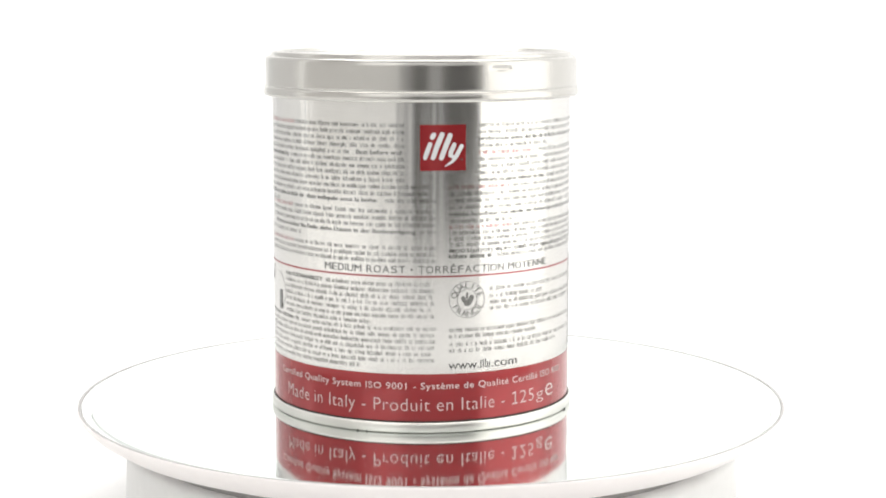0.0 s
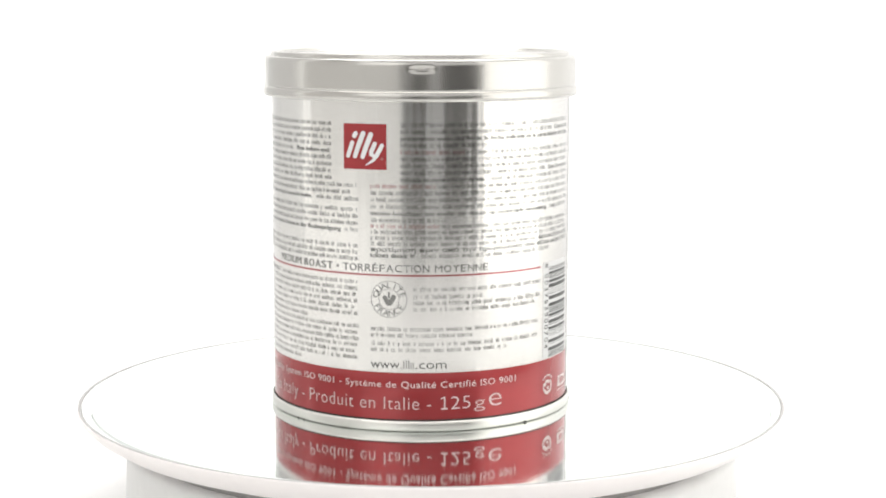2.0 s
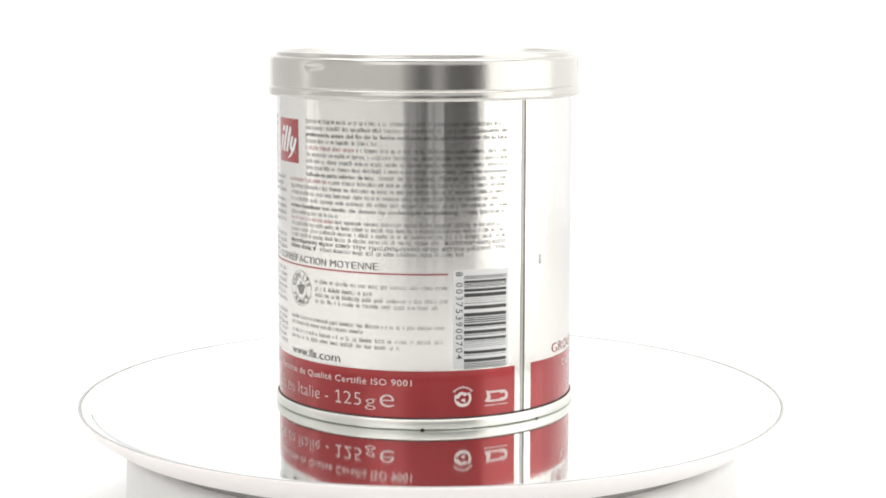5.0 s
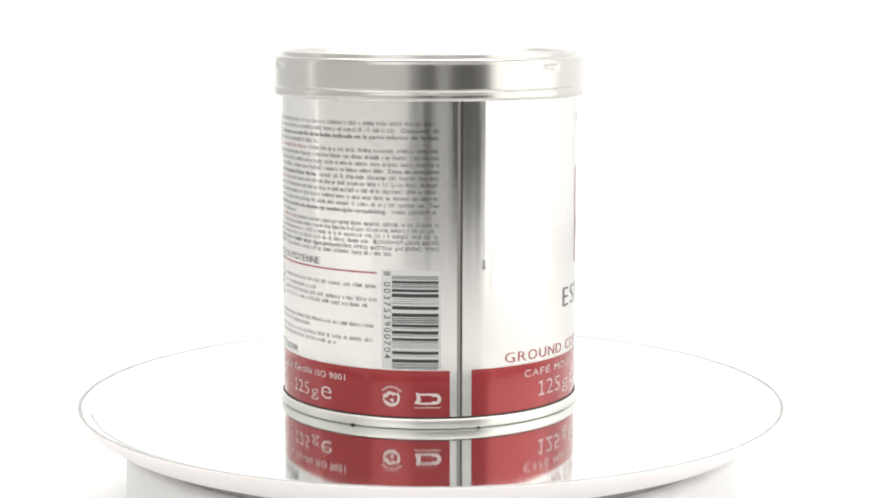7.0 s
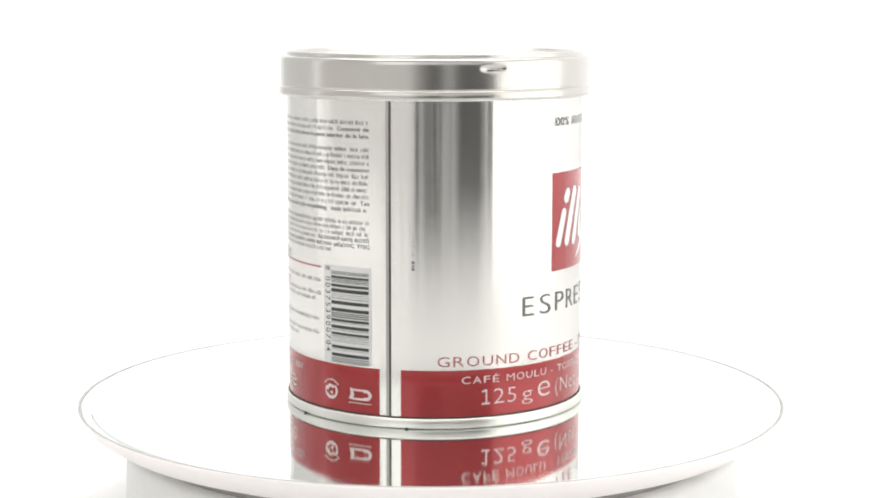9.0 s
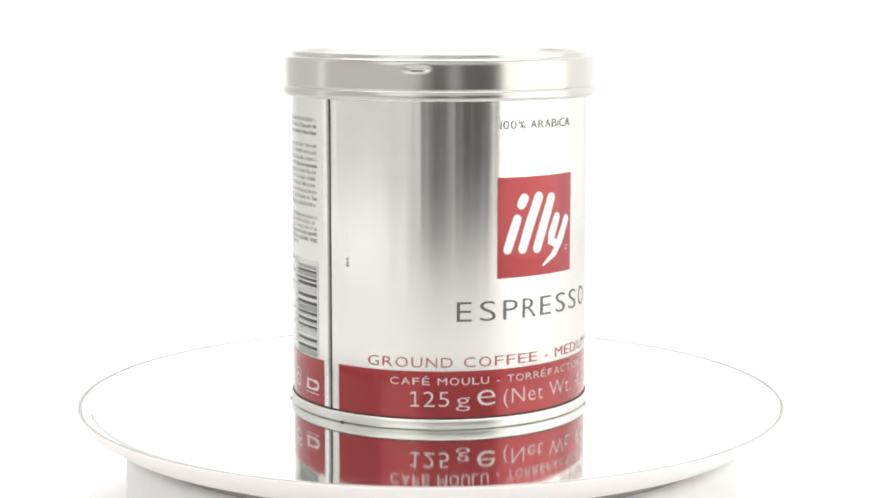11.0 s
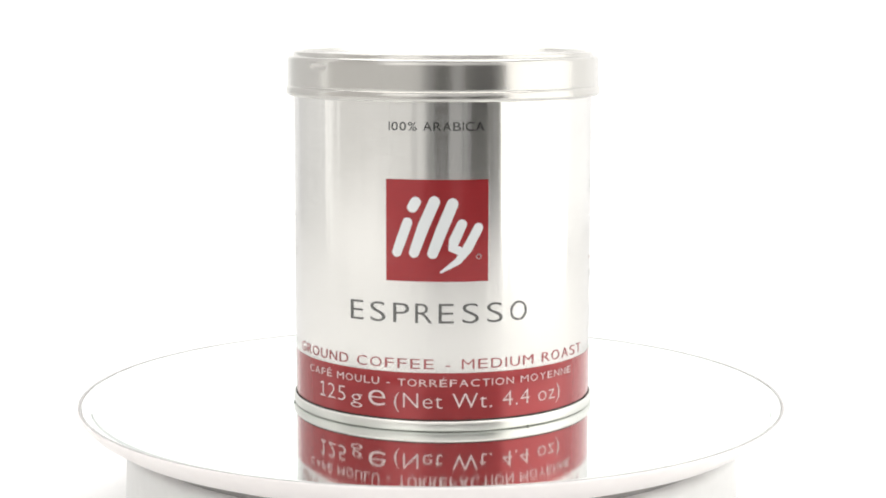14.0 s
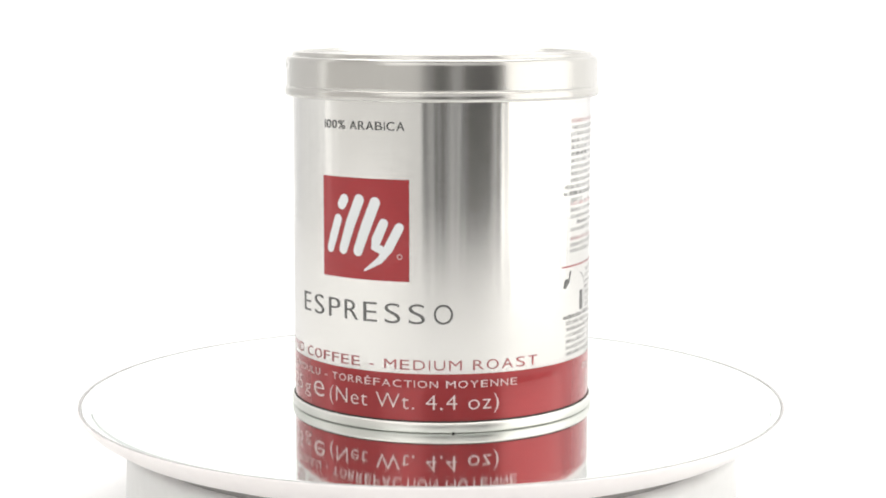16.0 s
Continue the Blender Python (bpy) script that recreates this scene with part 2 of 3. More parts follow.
# ---------------------------------------------------------------- turntable
LIP = 0.0898
turntable = tagged(new("turntable"), "white plastic turntable with a round mirror top on the table", "turntable")
turntable.location = (0, 0, -0.032)
part("housing", lathe([(0.0, 0.0), (0.074, 0.0), (0.078, 0.001), (0.0785, 0.003), (0.0780, 0.0205), (0.0772, 0.0222), (0.0755, 0.0229), (0.0, 0.0229)], 160, False),
     BASE_PLASTIC, turntable, "off-white plastic base")
part("spindle", lathe([(0.0, 0.0228), (0.020, 0.0228), (0.020, 0.0247), (0.0, 0.0247)], 64, False), BASE_PLASTIC, turntable, "short hub under the platter")
# grey ring standing in for the shadow in the gap under the platter
part("gap_shade_ring", lathe([(0.0735, 0.0226), (0.0752, 0.0226), (0.0752, 0.0250), (0.0735, 0.0250)], 160), GAP_SHADE, turntable, "grey ring added as shade between base and platter")
platter = part("platter", lathe([(0.0, -0.0074), (0.070, -0.0074), (0.0765, -0.0071), (0.0790, -0.0066), (0.0840, -0.0048), (0.0875, -0.0026), (0.0892, -0.0008), (0.0898, 0.0004), (LIP, 0.0009),
                                 (0.0896, 0.00106), (0.0892, 0.00108), (0.0890, 0.00108), (0.0889, 0.00060), (0.0868, -0.00030), (0.0867, -0.0010), (0.0, -0.0010)], 256, False),
               PLASTIC, turntable, "white plastic platter with a raised lip")
part("edge_ring", lathe([(0.0889, 0.00102), (0.0896, 0.00102), (0.0896, 0.00112), (0.0889, 0.00112)], 256), EDGE_GREY, platter, "thin grey edge line")
# the mirror sheet rises very slightly towards its bevelled edge
mirror = part("mirror", lathe([(0.0, 0.0), (0.040, 0.0), (0.060, 0.0), (0.072, 0.0), (0.076, 0.000008), (0.079, 0.000020), (0.081, 0.000034), (0.083, 0.000053), (0.0850, 0.000078), (0.0866, 0.000102),
                               (0.0866, -0.0008), (0.0, -0.0008)], 256, False), MIRROR, platter, "round silver mirror")
part("bevel", lathe([(0.08662, 0.000102), (0.0888, 0.00100), (0.0888, 0.00075), (0.08662, -0.0002)], 256), MIRROR, mirror, "bevelled mirror edge", smooth=False)

# ---------------------------------------------------------------- coffee tin
can = tagged(new("coffee_tin"), "round brushed silver coffee tin with red bands on a mirror", "tin")

body = part("body", lathe([(0.0366, 0.0022), (0.0374, 0.0022), (R, 0.0023), (R, 0.0024), (R, 0.0250), (R, 0.0450), (R, 0.0650), (R, 0.0862), (R, 0.0864), (0.0374, 0.0866), (0.0366, 0.0866), (0.0366, 0.0450)], 256),
            TIN, can, "brushed silver tinplate body")
bottom = lathe([(0.0, 0.0012), (0.0362, 0.0012), (0.0366, 0.0003), (0.0372, 0.0), (0.0378, 0.00005), (0.03810, 0.00022), (0.03820, 0.0005), (0.03824, 0.0011), (0.03824, 0.0017), (0.03818, 0.0021), (0.03800, 0.0024),
                (0.03765, 0.0026), (0.0374, 0.00255), (0.0370, 0.0025)], 256, False)
# dark matt ring painted in for the shade of the groove above the rim
part("groove_shade", lathe([(R - 0.0002, 0.0022), (R + 0.00034, 0.0022), (R + 0.00030, 0.0027), (R + 0.0001, 0.0029), (R - 0.0002, 0.0029)], 256),
     GROOVE_SHADE, can, "dark ring painted as groove shade above the rim")
part("bottom_rim", bottom, RIM_TIN, can, "rolled tinplate bottom rim")

# crumbs caught under the rim
for deg, size in ((-19.8, 0.0006), (27.1, 0.0005), (-113.0, 0.00035), (-109.5, 0.0003), (140.0, 0.0004)):
    bm = bmesh.new()
    bmesh.ops.create_icosphere(bm, subdivisions=1, radius=size)
    for v in bm.verts:
        v.co = Matrix.Rotation(radians(deg), 3, "Z") @ Vector((0.0383 + v.co.x * 0.4, v.co.y, 0.00022 + v.co.z * 0.35))
    part("crumb", bm, DUST, can, "tiny dark crumb under the rim")

DENTS = [-60.8, 57.5]


def dented(a, r, z):
    if r < 0.0388 or not 0.0825 < z < 0.0875:
        return r
    for deg in DENTS:
        d = (a - radians(deg) + math.pi) % (2 * math.pi) - math.pi
        u, w = d * r / 0.0026, (z - 0.0859) / 0.00055
        r -= 0.00044 * math.exp(-u ** 4 - w * w)
    return r


wall = [(0.03915, 0.0811 + 0.0003 * k) for k in range(20)]
curl = [(0.0377, 0.0790), (0.0378, 0.0785), (0.0392, 0.0783), (0.03945, 0.0785), (0.03955, 0.0790), (0.03955, 0.0800), (0.03942, 0.0804), (0.0392, 0.0807), (0.0388, 0.0808), (0.0380, 0.0804)]
profile = ([(0.0387, 0.0800), (0.0391, 0.0805)] + wall + [(0.0391, 0.0873), (0.0389, 0.0878), (0.0386, 0.08805), (0.0380, 0.08812), (0.03770, 0.08815), (0.03763, 0.08825), (0.0376, 0.0884), (0.0376, 0.0888), (0.03755, 0.08902), (0.0374, 0.08914),
                     (0.0372, 0.08918), (0.0367, 0.08915), (0.0364, 0.0889), (0.0362, 0.0885), (0.0358, 0.0883), (0.030, 0.0883), (0.0, 0.0883)])
lid = part("lid", lathe(profile, 720, False, dented), LID_TIN, can, "satin silver push-on lid with two small dents")

part("curl", lathe(curl, 360), LID_TIN, lid, "rolled lower edge of the lid")

# overlapped side seam with its weld line
bm = bmesh.new()
rect(bm, arc(19.2), arc(20.35), 0.0027, 0.0783)
seam = decal("seam", bend(bm, 0.00010), LAP, can, "dull grey lapped edge of the side seam")
bm = bmesh.new()
rect(bm, arc(20.35), arc(21.1), 0.0027, 0.0783)
decal("weld_line", bend(bm, 0.00012), SEAM, seam, "dark vertical weld line")

# red bands
for a0, a1 in ((24.7, 360 - 178.0), (-178.0, 16.6)):
    bm = bmesh.new()
    rect(bm, arc(a0), arc(a1), 0.0027, 0.0142)
    decal("red_band", bend(bm, 0.00005), RED, can, "glossy red printed band")

# lettering of the front
def figure_one(a0, a1, base, cap, mat, parent):
    """The numeral one with a flag and a foot."""
    bm = bmesh.new()
    x0, w, t = arc(a0), arc(a1) - arc(a0), 0.11 * cap
    stem = x0 + 0.55 * w
    rect(bm, stem - t / 2, stem + t / 2, base + t, base + cap)
    rect(bm, x0, x0 + w, base, base + t)
    bm.faces.new([bm.verts.new((x, y, 0)) for x, y in ((x0, base + 0.80 * cap), (stem - t / 2, base + 0.88 * cap), (stem - t / 2, base + cap), (x0, base + 0.89 * cap))])
    return decal("lettering", bend(bm, 0.00011), mat, parent, "white numeral")


caps_part("lettering", "100% ARABICA", 87.8, 122.4, 0.0716, 0.0020, INK, can, 0.22, 0.004, label="grey lettering")
caps_part("lettering", "ESPRESSO", 71.6, 139.9, 0.0261, 0.0048, INK, can, 0.50, -0.010, label="large grey lettering")
caps_part("lettering", "GROUND COFFEE - MEDIUM ROAST", 38.2, 173.4, 0.0151, 0.0024, RED_INK, can, 0.34, -0.006, label="red lettering")
caps_part("lettering", "CAF\u00c9 MOULU - TORR\u00c9FACTION MOYENNE", 47.1, 164.4, 0.0109, 0.0017, WHITE_INK, can, 0.32, -0.004, label="white lettering")
figure_one(54.7, 57.9, 0.0056, 0.0037, WHITE_INK, can)
text_part("lettering", "25", 59.4, 68.8, 0.0056, 0.0037, WHITE_INK, can, 1.05, -0.014, label="white lettering")
text_part("lettering", "g", 71.4, 76.6, 0.0056, 0.0034, WHITE_INK, can, 1.0, -0.014, label="white lettering")
text_part("lettering", "e", 79.3, 86.2, 0.0056, 0.0058, WHITE_INK, can, 1.0, -0.012, label="large white letter")
text_part("lettering", "(Net Wt. 4.4 oz)", 89.6, 157.0, 0.0056, 0.0037, WHITE_INK, can, 1.08, -0.014, label="white lettering")

# lettering of the back
caps_part("lettering", "MEDIUM ROAST \u2022 TORR\u00c9FACTION MOYENNE", -127.4, -36.0, 0.0383, 0.0017, PALE_INK, can, 0.24, 0.0, label="grey lettering")
text_part("lettering", "Certified Quality System ISO 9001 - Syst\u00e8me de Qualit\u00e9 Certifi\u00e9 ISO 9001", -155.5, -23.7, 0.0106, 0.0015, WHITE_INK, can, 1.10, 0.004, label="white lettering")
text_part("lettering", "Made in Italy - Produit en Italie -", -150.2, -57.6, 0.0053, 0.0031, WHITE_INK, can, 1.08, -0.014, label="white lettering")
figure_one(-54.0, -51.5, 0.0053, 0.0031, WHITE_INK, can)
text_part("lettering", "25", -50.3, -43.0, 0.0053, 0.0031, WHITE_INK, can, 1.05, -0.014, label="white lettering")
text_part("lettering", "g", -41.4, -37.2, 0.0053, 0.0028, WHITE_INK, can, 1.0, -0.014, label="white lettering")
text_part("lettering", "e", -35.6, -30.2, 0.0053, 0.0047, WHITE_INK, can, 1.0, -0.012, label="large white letter")
bm = bmesh.new()
rect(bm, arc(-173.2), arc(-10.5), 0.0373, 0.0377)
decal("rule", bend(bm, 0.00008), RED_INK, can, "thin red printed rule")
# web address: the name in it is four plain bars
web = text_part("web_address", "www.", -79.8, -68.2, 0.0152, 0.0021, INK, can, 1.0, -0.004, label="small dark printed line")
bm = bmesh.new()
for a, w, h in ((-67.6, 0.0002, 0.0019), (-66.7, 0.0002, 0.0021), (-65.8, 0.0002, 0.0021), (-65.0, 0.0002, 0.0014), (-64.2, 0.0002, 0.0014)):
    rect(bm, arc(a), arc(a) + w, 0.0152, 0.0152 + h)
decal("web_address", bend(bm, 0.00010), INK, can, "small dark printed line")
text_part("web_address", ".com", -63.2, -51.9, 0.0152, 0.0021, INK, can, 1.0, -0.004, label="small dark printed line")


def logo(a0, a1, z0, z1):
    """A red square with slanted pale brush strokes."""
    bm = bmesh.new()
    rect(bm, arc(a0), arc(a1), z0, z1)
    sq = decal("logo_panel", bend(bm, 0.00006), RED, can, "red printed square")
    w, h = arc(a1) - arc(a0), z1 - z0
    for pts in (((0.265, 0.27, 0.052), (0.295, 0.22, 0.052)),
                ((0.215, 0.42, 0.048), (0.15, 0.60, 0.050), (0.11, 0.715, 0.046)),
                ((0.475, 0.215, 0.055), (0.37, 0.46, 0.056), (0.28, 0.715, 0.050)),
                ((0.650, 0.235, 0.055), (0.55, 0.48, 0.056), (0.46, 0.720, 0.052)),
                ((0.740, 0.435, 0.048), (0.665, 0.600, 0.052), (0.655, 0.670, 0.050), (0.705, 0.690, 0.042)),
                ((0.900, 0.470, 0.046), (0.790, 0.680, 0.048), (0.700, 0.800, 0.034), (0.540, 0.905, 0.010))):
        bm = bmesh.new()
        stroke(bm, [(arc(a0) + u * w, z1 - v * h, q * w) for u, v, q in pts])
        decal("brush_stroke", bend(bm, 0.00012), LOGO_WHITE, sq)
    bm = bmesh.new()
    ring_flat(bm, arc(a0) + 0.905 * w, z1 - 0.755 * h, 0.018 * w, 0.028 * w, 0, 360, 20)
    decal("ring_mark", bend(bm, 0.00012), PINK_INK, sq)


logo(86.7, 124.1, 0.0361, 0.0602)
logo(-90.1, -73.6, 0.0624, 0.0731)

# round quality emblem
bm = bmesh.new()
cx, cy = arc(-72.9), 0.0318
ring_flat(bm, cx, cy, 0.00428, 0.0044)
ring_flat(bm, cx, cy, 0.0024, 0.00250)
for pts in (((-0.0010, 0.0004, 0.0005), (-0.0002, -0.0009, 0.0006)), ((0.0011, 0.0005, 0.0006), (0.0003, -0.0009, 0.0006)), ((0.0, 0.0016, 0.0002), (0.0, 0.0004, 0.0002))):
    stroke(bm, [(cx + u, cy + v, q) for u, v, q in pts])
for word, start, step in (("QUALIT\u00c9", 160, -23.5), ("FRANCE", 212, 23)):
    for k, ch in enumerate(word):
        g = glyphs(ch, 1.0, 0.002)
        s = 0.0013 / cap_height()
        mx = (max(v.co.x for v in g.verts) + min(v.co.x for v in g.verts)) / 2
        a = radians(start + step * k)
        turn = a - math.pi / 2 if step < 0 else a + math.pi / 2
        rad = 0.0027 if step < 0 else 0.0040
        for v in g.verts:
            px, py = (v.co.x - mx) * s * 1.15, v.co.y * s
            v.co = (cx + rad * math.cos(a) + px * math.cos(turn) - py * math.sin(turn), cy + rad * math.sin(a) + px * math.sin(turn) + py * math.cos(turn), 0)
        me = bpy.data.meshes.new("glyph")
        g.to_mesh(me)
        g.free()
        bm.from_mesh(me)
        bpy.data.meshes.remove(me)
decal("quality_emblem", bend(bm, 0.00009), PALE_INK, can, "round grey quality emblem")

# cup emblem by the side
bm = bmesh.new()
cx, cy = arc(-160.4), 0.0304
ring_flat(bm, cx, cy, 0.00495, 0.0051, -60, 75)
stroke(bm, [(arc(-171.2), 0.0328, 0.0006), (arc(-170.6), 0.0334, 0.00085), (arc(-170.1), 0.0340, 0.0006)])
stroke(bm, [(arc(-168.9), 0.0334, 0.00022), (arc(-167.3), 0.0362, 0.00022)])
rect(bm, arc(-158.6), arc(-155.9), 0.0260, 0.0308)
decal("cup_emblem", bend(bm, 0.00009), INK, can, "grey printed emblem with a dark block")

# barcode, read from top to bottom
bm = bmesh.new()
rect(bm, arc(-8.6), arc(13.4), 0.0146, 0.0384)
field = decal("barcode", bend(bm, 0.00005), material("barcode_field_white", (0.66, 0.66, 0.655), 0.45, 0.5), can, "pale barcode field")
BARCODE_INK = material("barcode_ink", (0.06, 0.06, 0.058), 0.4, 0.5)
# (top, bottom) in steps of 0.05 mm from the top of the code
SOLID = ((118, 130), (158, 172), (180, 198), (240, 257), (275, 292), (328, 342), (360, 376), (395, 408), (459, 474), (498, 514))
FAINT = ((95, 98), (101, 104), (107, 110), (133, 137), (141, 145), (148, 151), (206, 208), (216, 218), (226, 229), (297, 302), (306, 312), (316, 322),
         (346, 348), (381, 384), (412, 415), (421, 423), (430, 432), (439, 441), (480, 482), (520, 524), (528, 531), (535, 539), (543, 546))
for group in (SOLID, FAINT):
    for y0, y1 in group:
        bm = bmesh.new()
        rect(bm, arc(-4.6), arc(12.4), 0.0370 - (y1 - 95) * 4.98e-5, 0.0370 - (y0 - 95) * 4.98e-5)
        decal("bar", bend(bm, 0.00009), BARCODE_INK, field)
bm = bmesh.new()
for k, ch in enumerate("8003753900704"):
    g = glyphs(ch, 1.0, 0.004)
    mx = (max(v.co.x for v in g.verts) + min(v.co.x for v in g.verts)) / 2
    s = 0.0016 / cap_height()
    zc = 0.0375 - (0.0 if k == 0 else 0.0010) - 0.00158 * k
    for v in g.verts:
        v.co = (arc(-7.6) + v.co.y * s, zc - (v.co.x - mx) * s, 0)
    me = bpy.data.meshes.new("glyph")
    g.to_mesh(me)
    g.free()
    bm.from_mesh(me)
    bpy.data.meshes.remove(me)
decal("digits", bend(bm, 0.00009), INK, field, "upright row of small digits")

# recycling mark and second icon on the red band
bm = bmesh.new()
cx, cy = arc(-4.9), 0.0074
ring_flat(bm, cx, cy, 0.0013, 0.0021, 205, 300)
ring_flat(bm, cx, cy, 0.0015, 0.0021, 300, 405)
ring_flat(bm, cx, cy, 0.0017, 0.0021, 150, 205)
arrows = (((-0.0019, 0.0004), (-0.0012, -0.0001), (-0.0004, 0.0009), (0.0003, 0.0008), (0.0001, 0.0016), (-0.0008, 0.0016)),
          ((0.0003, 0.0016), (0.0002, 0.0004), (0.0013, 0.0010)),
          ((-0.0006, -0.0004), (0.0006, -0.0011), (0.0005, 0.0000)))
for arrow in arrows:
    face = bm.faces.new([bm.verts.new((cx + x, cy + y, 0)) for x, y in arrow])
    bmesh.ops.triangulate(bm, faces=[face])
for k in range(13):
    ring_flat(bm, cx, cy - 0.0002, 0.0027, 0.0031 + 0.0001 * (k % 3 == 0), 140 - 8 * k - 5.2, 140 - 8 * k, 3)
bmesh.ops.recalc_face_normals(bm, faces=bm.faces)
decal("recycling_mark", bend(bm, 0.00011), WHITE_INK, can, "white recycling mark")
bm = bmesh.new()
x0, x1, y0 = arc(3.6), arc(13.4), 0.0058
for lo, hi in ((0.0021, 0.0029), (0.0002, 0.0010)):
    mid = 0.0003 if lo > 0.001 else 0.0
    rect(bm, x0 + 0.0011, x0 + 0.0042, y0 + lo + mid, y0 + hi - 0.0003 + mid)
    rect(bm, x0 + 0.0042, x1 - 0.00135, y0 + lo, y0 + hi)
bm.faces.new([bm.verts.new((x0 + x, y0 + y, 0)) for x, y in ((0.0, 0.0004), (0.0012, 0.0002), (0.0016, 0.0015), (0.0011, 0.0030), (0.0004, 0.0031), (0.0006, 0.0016))])
ring_flat(bm, x1 - 0.00135, y0 + 0.00155, 0.00055, 0.00135, -90, 90, 12)
for k in range(14):
    rect(bm, x0 + (x1 - x0) * k / 14, x0 + (x1 - x0) * (k + 0.68) / 14, y0 - 0.0007, y0 - 0.0004)
bmesh.ops.recalc_face_normals(bm, faces=bm.faces)
decal("packaging_icon", bend(bm, 0.00011), WHITE_INK, can, "white packaging icon")

# small stamped code beside the seam
bm = bmesh.new()
for z0, z1, w in ((0.0383, 0.0389, 1.1), (0.0391, 0.0396, 0.9), (0.0399, 0.0405, 1.0), (0.0421, 0.0423, 0.5), (0.0440, 0.0442, 0.4), (0.0452, 0.0454, 0.5), (0.0466, 0.0468, 0.4)):
    rect(bm, arc(29.3 - w / 2), arc(29.3 + w / 2), z0, z1)
decal("stamped_code", bend(bm, 0.00008), BOLD_INK, can, "tiny dark stamped code")


# ---------------------------------------------------------------- small print, as bars
FORMS = (((0, 0), (2, 0), (3, 1)), ((0, 0), (2, 0), (3, 1), (4, 1)), ((0, 0), (3, 1), (4, 1), (5, 1)), ((0, 0), (3, 1), (4, 1)), ((2, 0), (4, 1), (0, 0)), ((3, 1), (5, 1), (4, 1)), ((1, 0),))


def letter_bars(bm, rng, x, z, w, t):
    """A few upright and level bars as large as one letter: forms name (place, level or upright)."""
    h = 0.00076
    tall = rng.random()
    for place, level in rng.choice(FORMS):
        if level:
            y = z + (h - t, 0.0, (h - t) / 2)[place - 3]
            rect(bm, x, x + w, y, y + t)
        else:
            left = x + (0.0, (w - t) / 2, w - t)[place]
            rect(bm, left, left + t, z - (0.00024 if tall < 0.10 and place == 0 else 0.0), z + (0.00106 if tall > 0.70 and place < 2 else h))


def print_rows(rows, seed):
    """rows: (start, end in degrees, height, weight). weight: fine, bold, pink, or lead for a row whose first words are red."""
    rng = random.Random(seed)
    sheets = {"fine": bmesh.new(), "bold": bmesh.new(), "pink": bmesh.new()}
    for a0, a1, z, weight in rows:
        x, end = arc(a0), arc(a1)
        first, wide = x, rng.uniform(0.00046, 0.00072)
        while x < end - 0.0006:
            ink = weight
            if weight == "lead":
                ink = "pink" if (x - first) / (end - first) < 0.26 else "fine"
            for k in range(rng.choice((1, 2, 2, 3, 4, 5, 6, 7, 8, 10))):
                w = rng.uniform(0.00034, 0.00048) * (1.15 if ink == "bold" else 1.0)
                if x + w > end:
                    break
                letter_bars(sheets[ink], rng, x, z, w, 0.00019 if ink == "bold" else 0.00015)
                x += w + 0.00009
            x += wide
    for ink, mat, label in (("fine", FINE_INK, "rows of fine grey print"), ("bold", BOLD_INK, "rows of bold black print"), ("pink", PINK_INK, "fine red print")):
        sheet = sheets[ink]
        if not sheet.verts:
            sheet.free()
            continue
        for v in sheet.verts:
            a, z = v.co.x / R, v.co.y
            v.co = ((R + 0.00009) * math.cos(a), (R + 0.00009) * math.sin(a), z)
        decal("small_print", sheet, mat, can, label)


P = 0.0016
Z = [0.0725 - P * k for k in range(15)]
print_rows([(-167.5, -95.3, Z[0], "lead")] + [(-167.5, -95.3, Z[k], "fine") for k in (1, 2, 3, 6, 7, 8)]
           + [(-167.5, -116.0, Z[4], "fine"), (-167.5, -148.0, Z[5], "bold"), (-146.5, -95.3, Z[5], "fine"),
              (-167.5, -84.4, Z[9], "fine"), (-172.5, -87.5, Z[10], "fine"), (-172.5, -138.5, Z[11], "bold"), (-103.0, -84.4, Z[11], "fine"), (-167.5, -157.0, Z[12], "fine")], 1)
print_rows([(-167.5, -84.4, 0.0524, "lead"), (-167.5, -84.4, 0.0508, "fine"), (-167.5, -84.4, 0.0492, "fine"), (-90.0, -84.4, 0.0476, "fine"), (-167.5, -140.0, 0.0460, "fine"),
            (-167.5, -84.4, 0.0438, "lead"), (-167.5, -84.4, 0.0423, "fine"), (-167.5, -84.4, 0.0408, "fine")], 2)
print_rows([(-68.6, 12.8, Z[0], "fine"), (-68.6, -3.0, Z[1], "fine"), (-68.6, -36.0, Z[3], "fine"), (-68.6, 12.8, Z[4], "lead"), (-68.6, 12.8, Z[5], "fine"), (-68.6, 12.8, Z[6], "fine"),
            (-68.6, -7.5, Z[7], "fine"), (-35.8, 12.8, Z[8], "fine"), (-79.7, 12.8, Z[9], "lead"), (-79.7, 12.8, Z[10], "fine"), (-79.7, 12.8, Z[11], "fine"), (-79.7, 7.0, Z[12], "fine"),
            (-4.6, 12.8, Z[13], "fine"), (-79.7, -52.0, Z[14], "fine")], 3)
print_rows([(-79.7, 12.8, 0.0487, "lead"), (-79.7, 12.8, 0.0473, "fine"), (-79.7, 12.8, 0.0459, "fine"), (-79.7, -13.5, 0.0445, "fine"), (-79.7, -63.0, 0.0417, "bold"), (-61.0, -4.0, 0.0417, "fine")], 4)
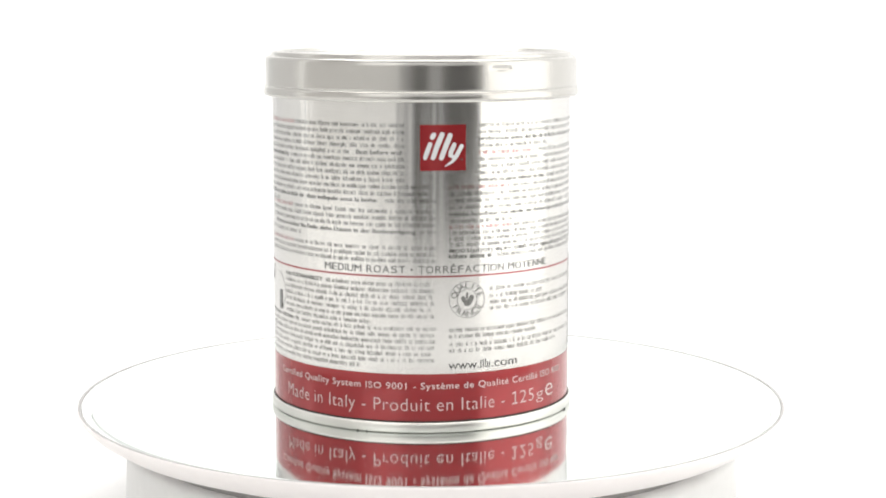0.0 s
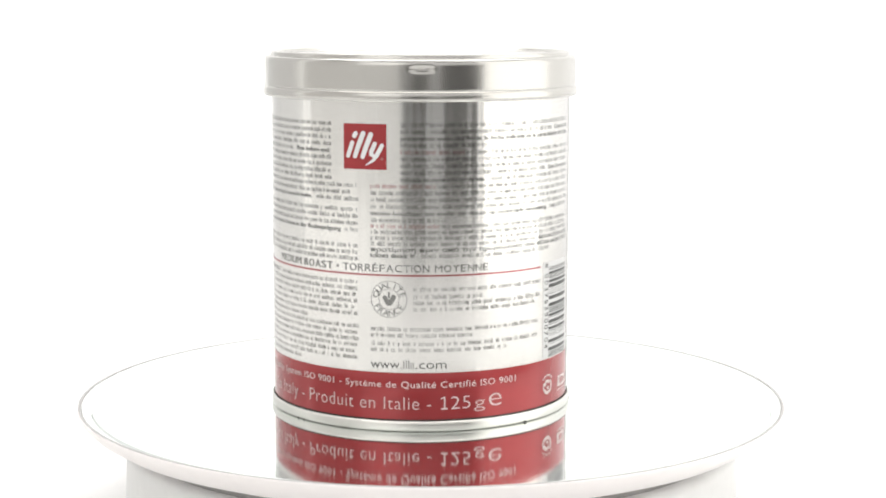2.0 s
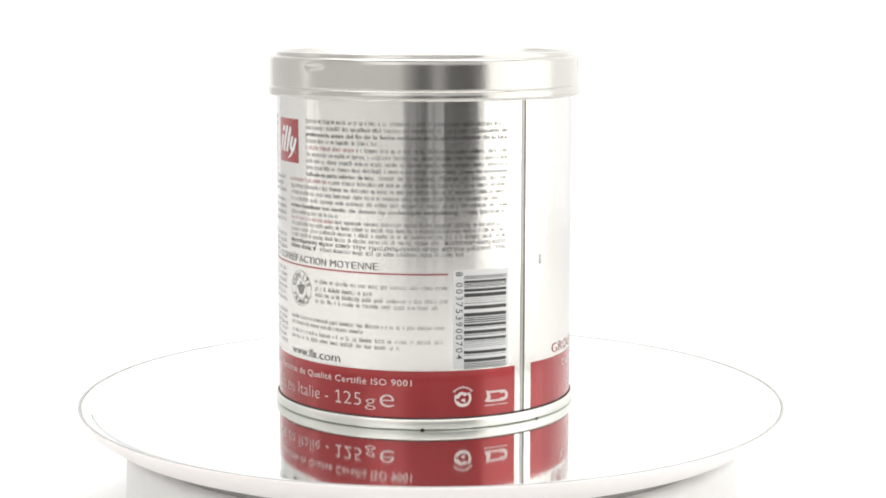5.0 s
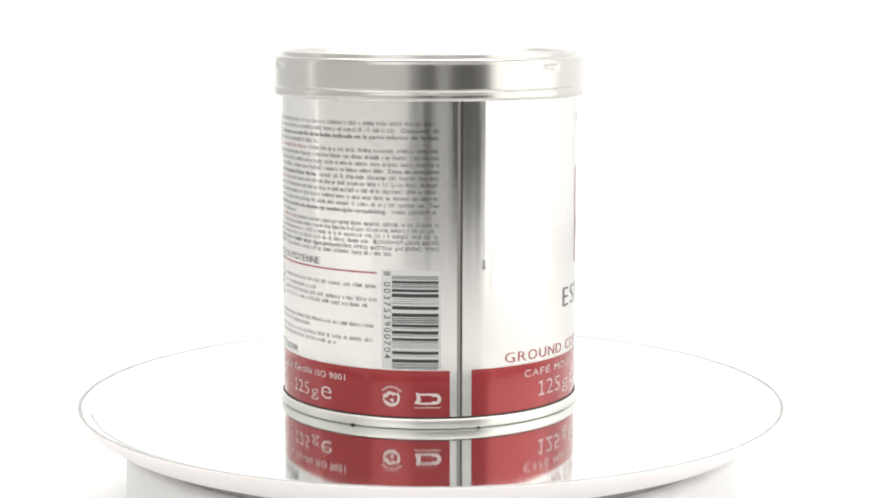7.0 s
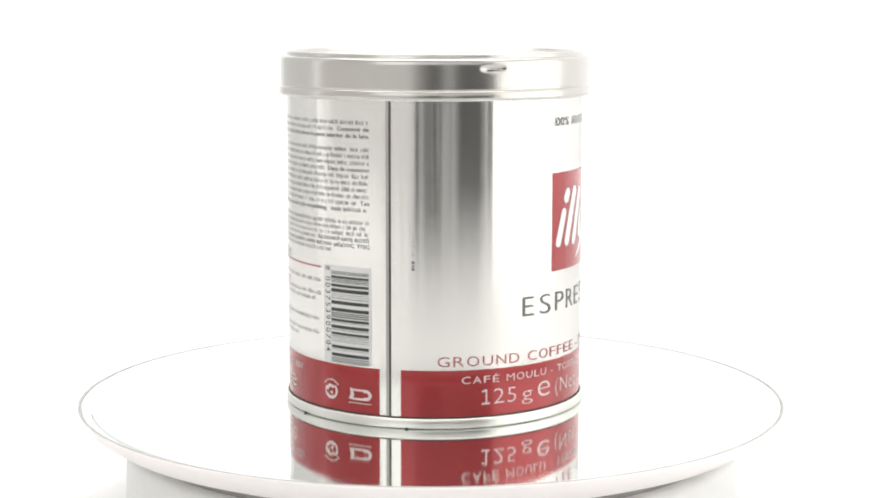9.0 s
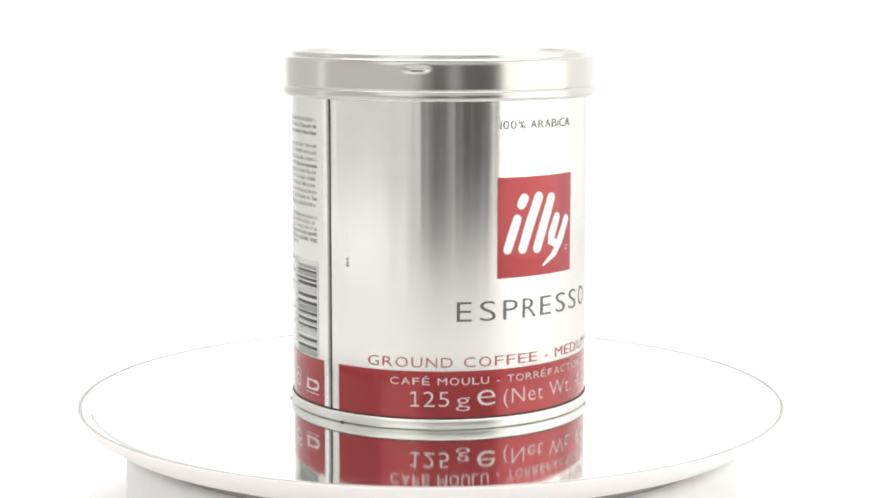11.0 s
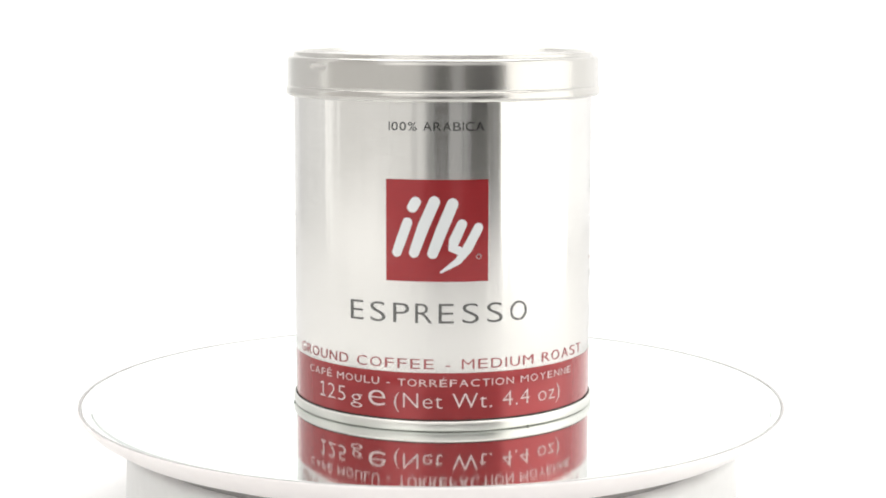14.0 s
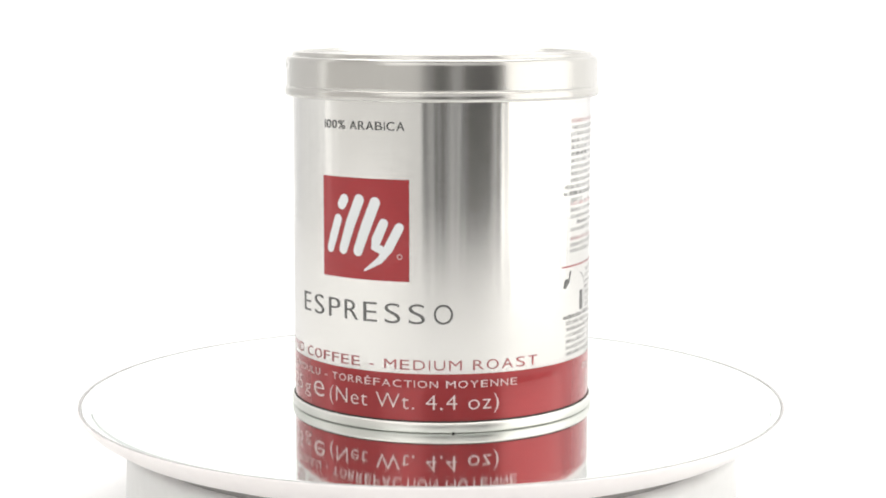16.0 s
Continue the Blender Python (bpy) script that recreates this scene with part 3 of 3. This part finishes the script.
for text, a0, a1, z in (("Best before end:", -113.6, -96.2, Z[4]), ("date indiqu\u00e9e sous la bo\u00eete.", -136.5, -105.3, Z[11]),
                        ("Mindestens haltbar bis Ende: siehe Datum in der Bodenpr\u00e4gung", -162.0, -91.7, 0.0476),
                        ("Consumir de", -1.2, 12.7, Z[1]), ("preferencia antes del fin de la fecha indicada en la parte inferior de la lata.", -68.6, 12.8, Z[2]),
                        ("Data de consumo", -5.8, 12.7, Z[7]), ("indicada na parte inferior da lata.", -68.6, -37.5, Z[8]), ("Ten", 9.0, 12.7, Z[12]),
                        ("minste houdbaar tot einde: zie datum op onderzijde verpakking.", -79.7, -6.5, Z[13]),
                        ("\u039a\u03b1\u03c4\u03b1\u03bd\u03b1\u03bb\u03ce\u03c3\u03b7 \u03ba\u03b1\u03c4\u03ac", -11.6, 12.7, 0.0445),
                        ("\u03c0\u03c1\u03bf\u03c4\u03af\u03bc\u03b7\u03c3\u03b7 \u03c0\u03c1\u03b9\u03bd \u03b1\u03c0\u03cc \u03c4\u03b7\u03bd \u03b7\u03bc\u03b5\u03c1\u03bf\u03bc\u03b7\u03bd\u03af\u03b1 \u03c3\u03c4\u03bf \u03ba\u03ac\u03c4\u03c9 \u03bc\u03ad\u03c1\u03bf\u03c2 \u03c4\u03b7\u03c2", -79.7, 12.8, 0.0431),
                        ("SUSTAINABILITY", -146.3, -128.7, 0.0352)):
    text_part("bold_line", text, a0, a1, z, 0.00100, BOLD_INK, can, 1.0, 0.012, 0.00009, "line of bold black print")
rows = [(-151.6, -147.3, 0.0352, "bold"), (-127.0, -84.4, 0.0352, "fine")] + [(-151.6, -84.4, 0.0352 - 0.00152 * k, "fine") for k in range(1, 6)]
rows += [(-151.6, -108.0, 0.0352 - 0.00152 * 6, "fine"), (-172.0, -142.0, 0.0246, "bold"), (-140.5, -84.4, 0.0246, "fine")]
rows += [(-170.0, -84.4, 0.0246 - 0.00152 * k, "fine") for k in range(1, 6)] + [(-170.0, -112.0, 0.0246 - 0.00152 * 6, "fine")]
print_rows(rows, 5)
print_rows([(-64.0, -10.6, 0.0338, "fine"), (-64.0, -38.0, 0.0320, "fine"), (-64.0, -10.6, 0.0305, "fine"), (-64.0, -14.0, 0.0290, "fine"),
            (-79.7, -11.0, 0.0242, "fine"), (-79.7, -42.0, 0.0227, "fine"), (-79.7, -11.5, 0.0207, "fine"), (-79.7, -26.0, 0.0192, "fine")], 6)


# ---------------------------------------------------------------- what moves
def motions():
    """Platter and tin turn together, clockwise from above; the tin stands a little off the axis."""
    speed, ox, oy = 14.1313, -0.0026357, -0.0010558
    tin_rows, platter_rows = [], []
    for k in range(33):
        t = 0.5 * k
        a = radians(-speed * t)
        tin_rows.append((t, pose(ox * math.cos(a) - oy * math.sin(a), ox * math.sin(a) + oy * math.cos(a), 0.0, 0, 0, -speed * t)))
        platter_rows.append((t, pose(0, 0, 0.032, 0, 0, -speed * t)))
    walk(can, tin_rows)
    walk(platter, platter_rows)


motions()
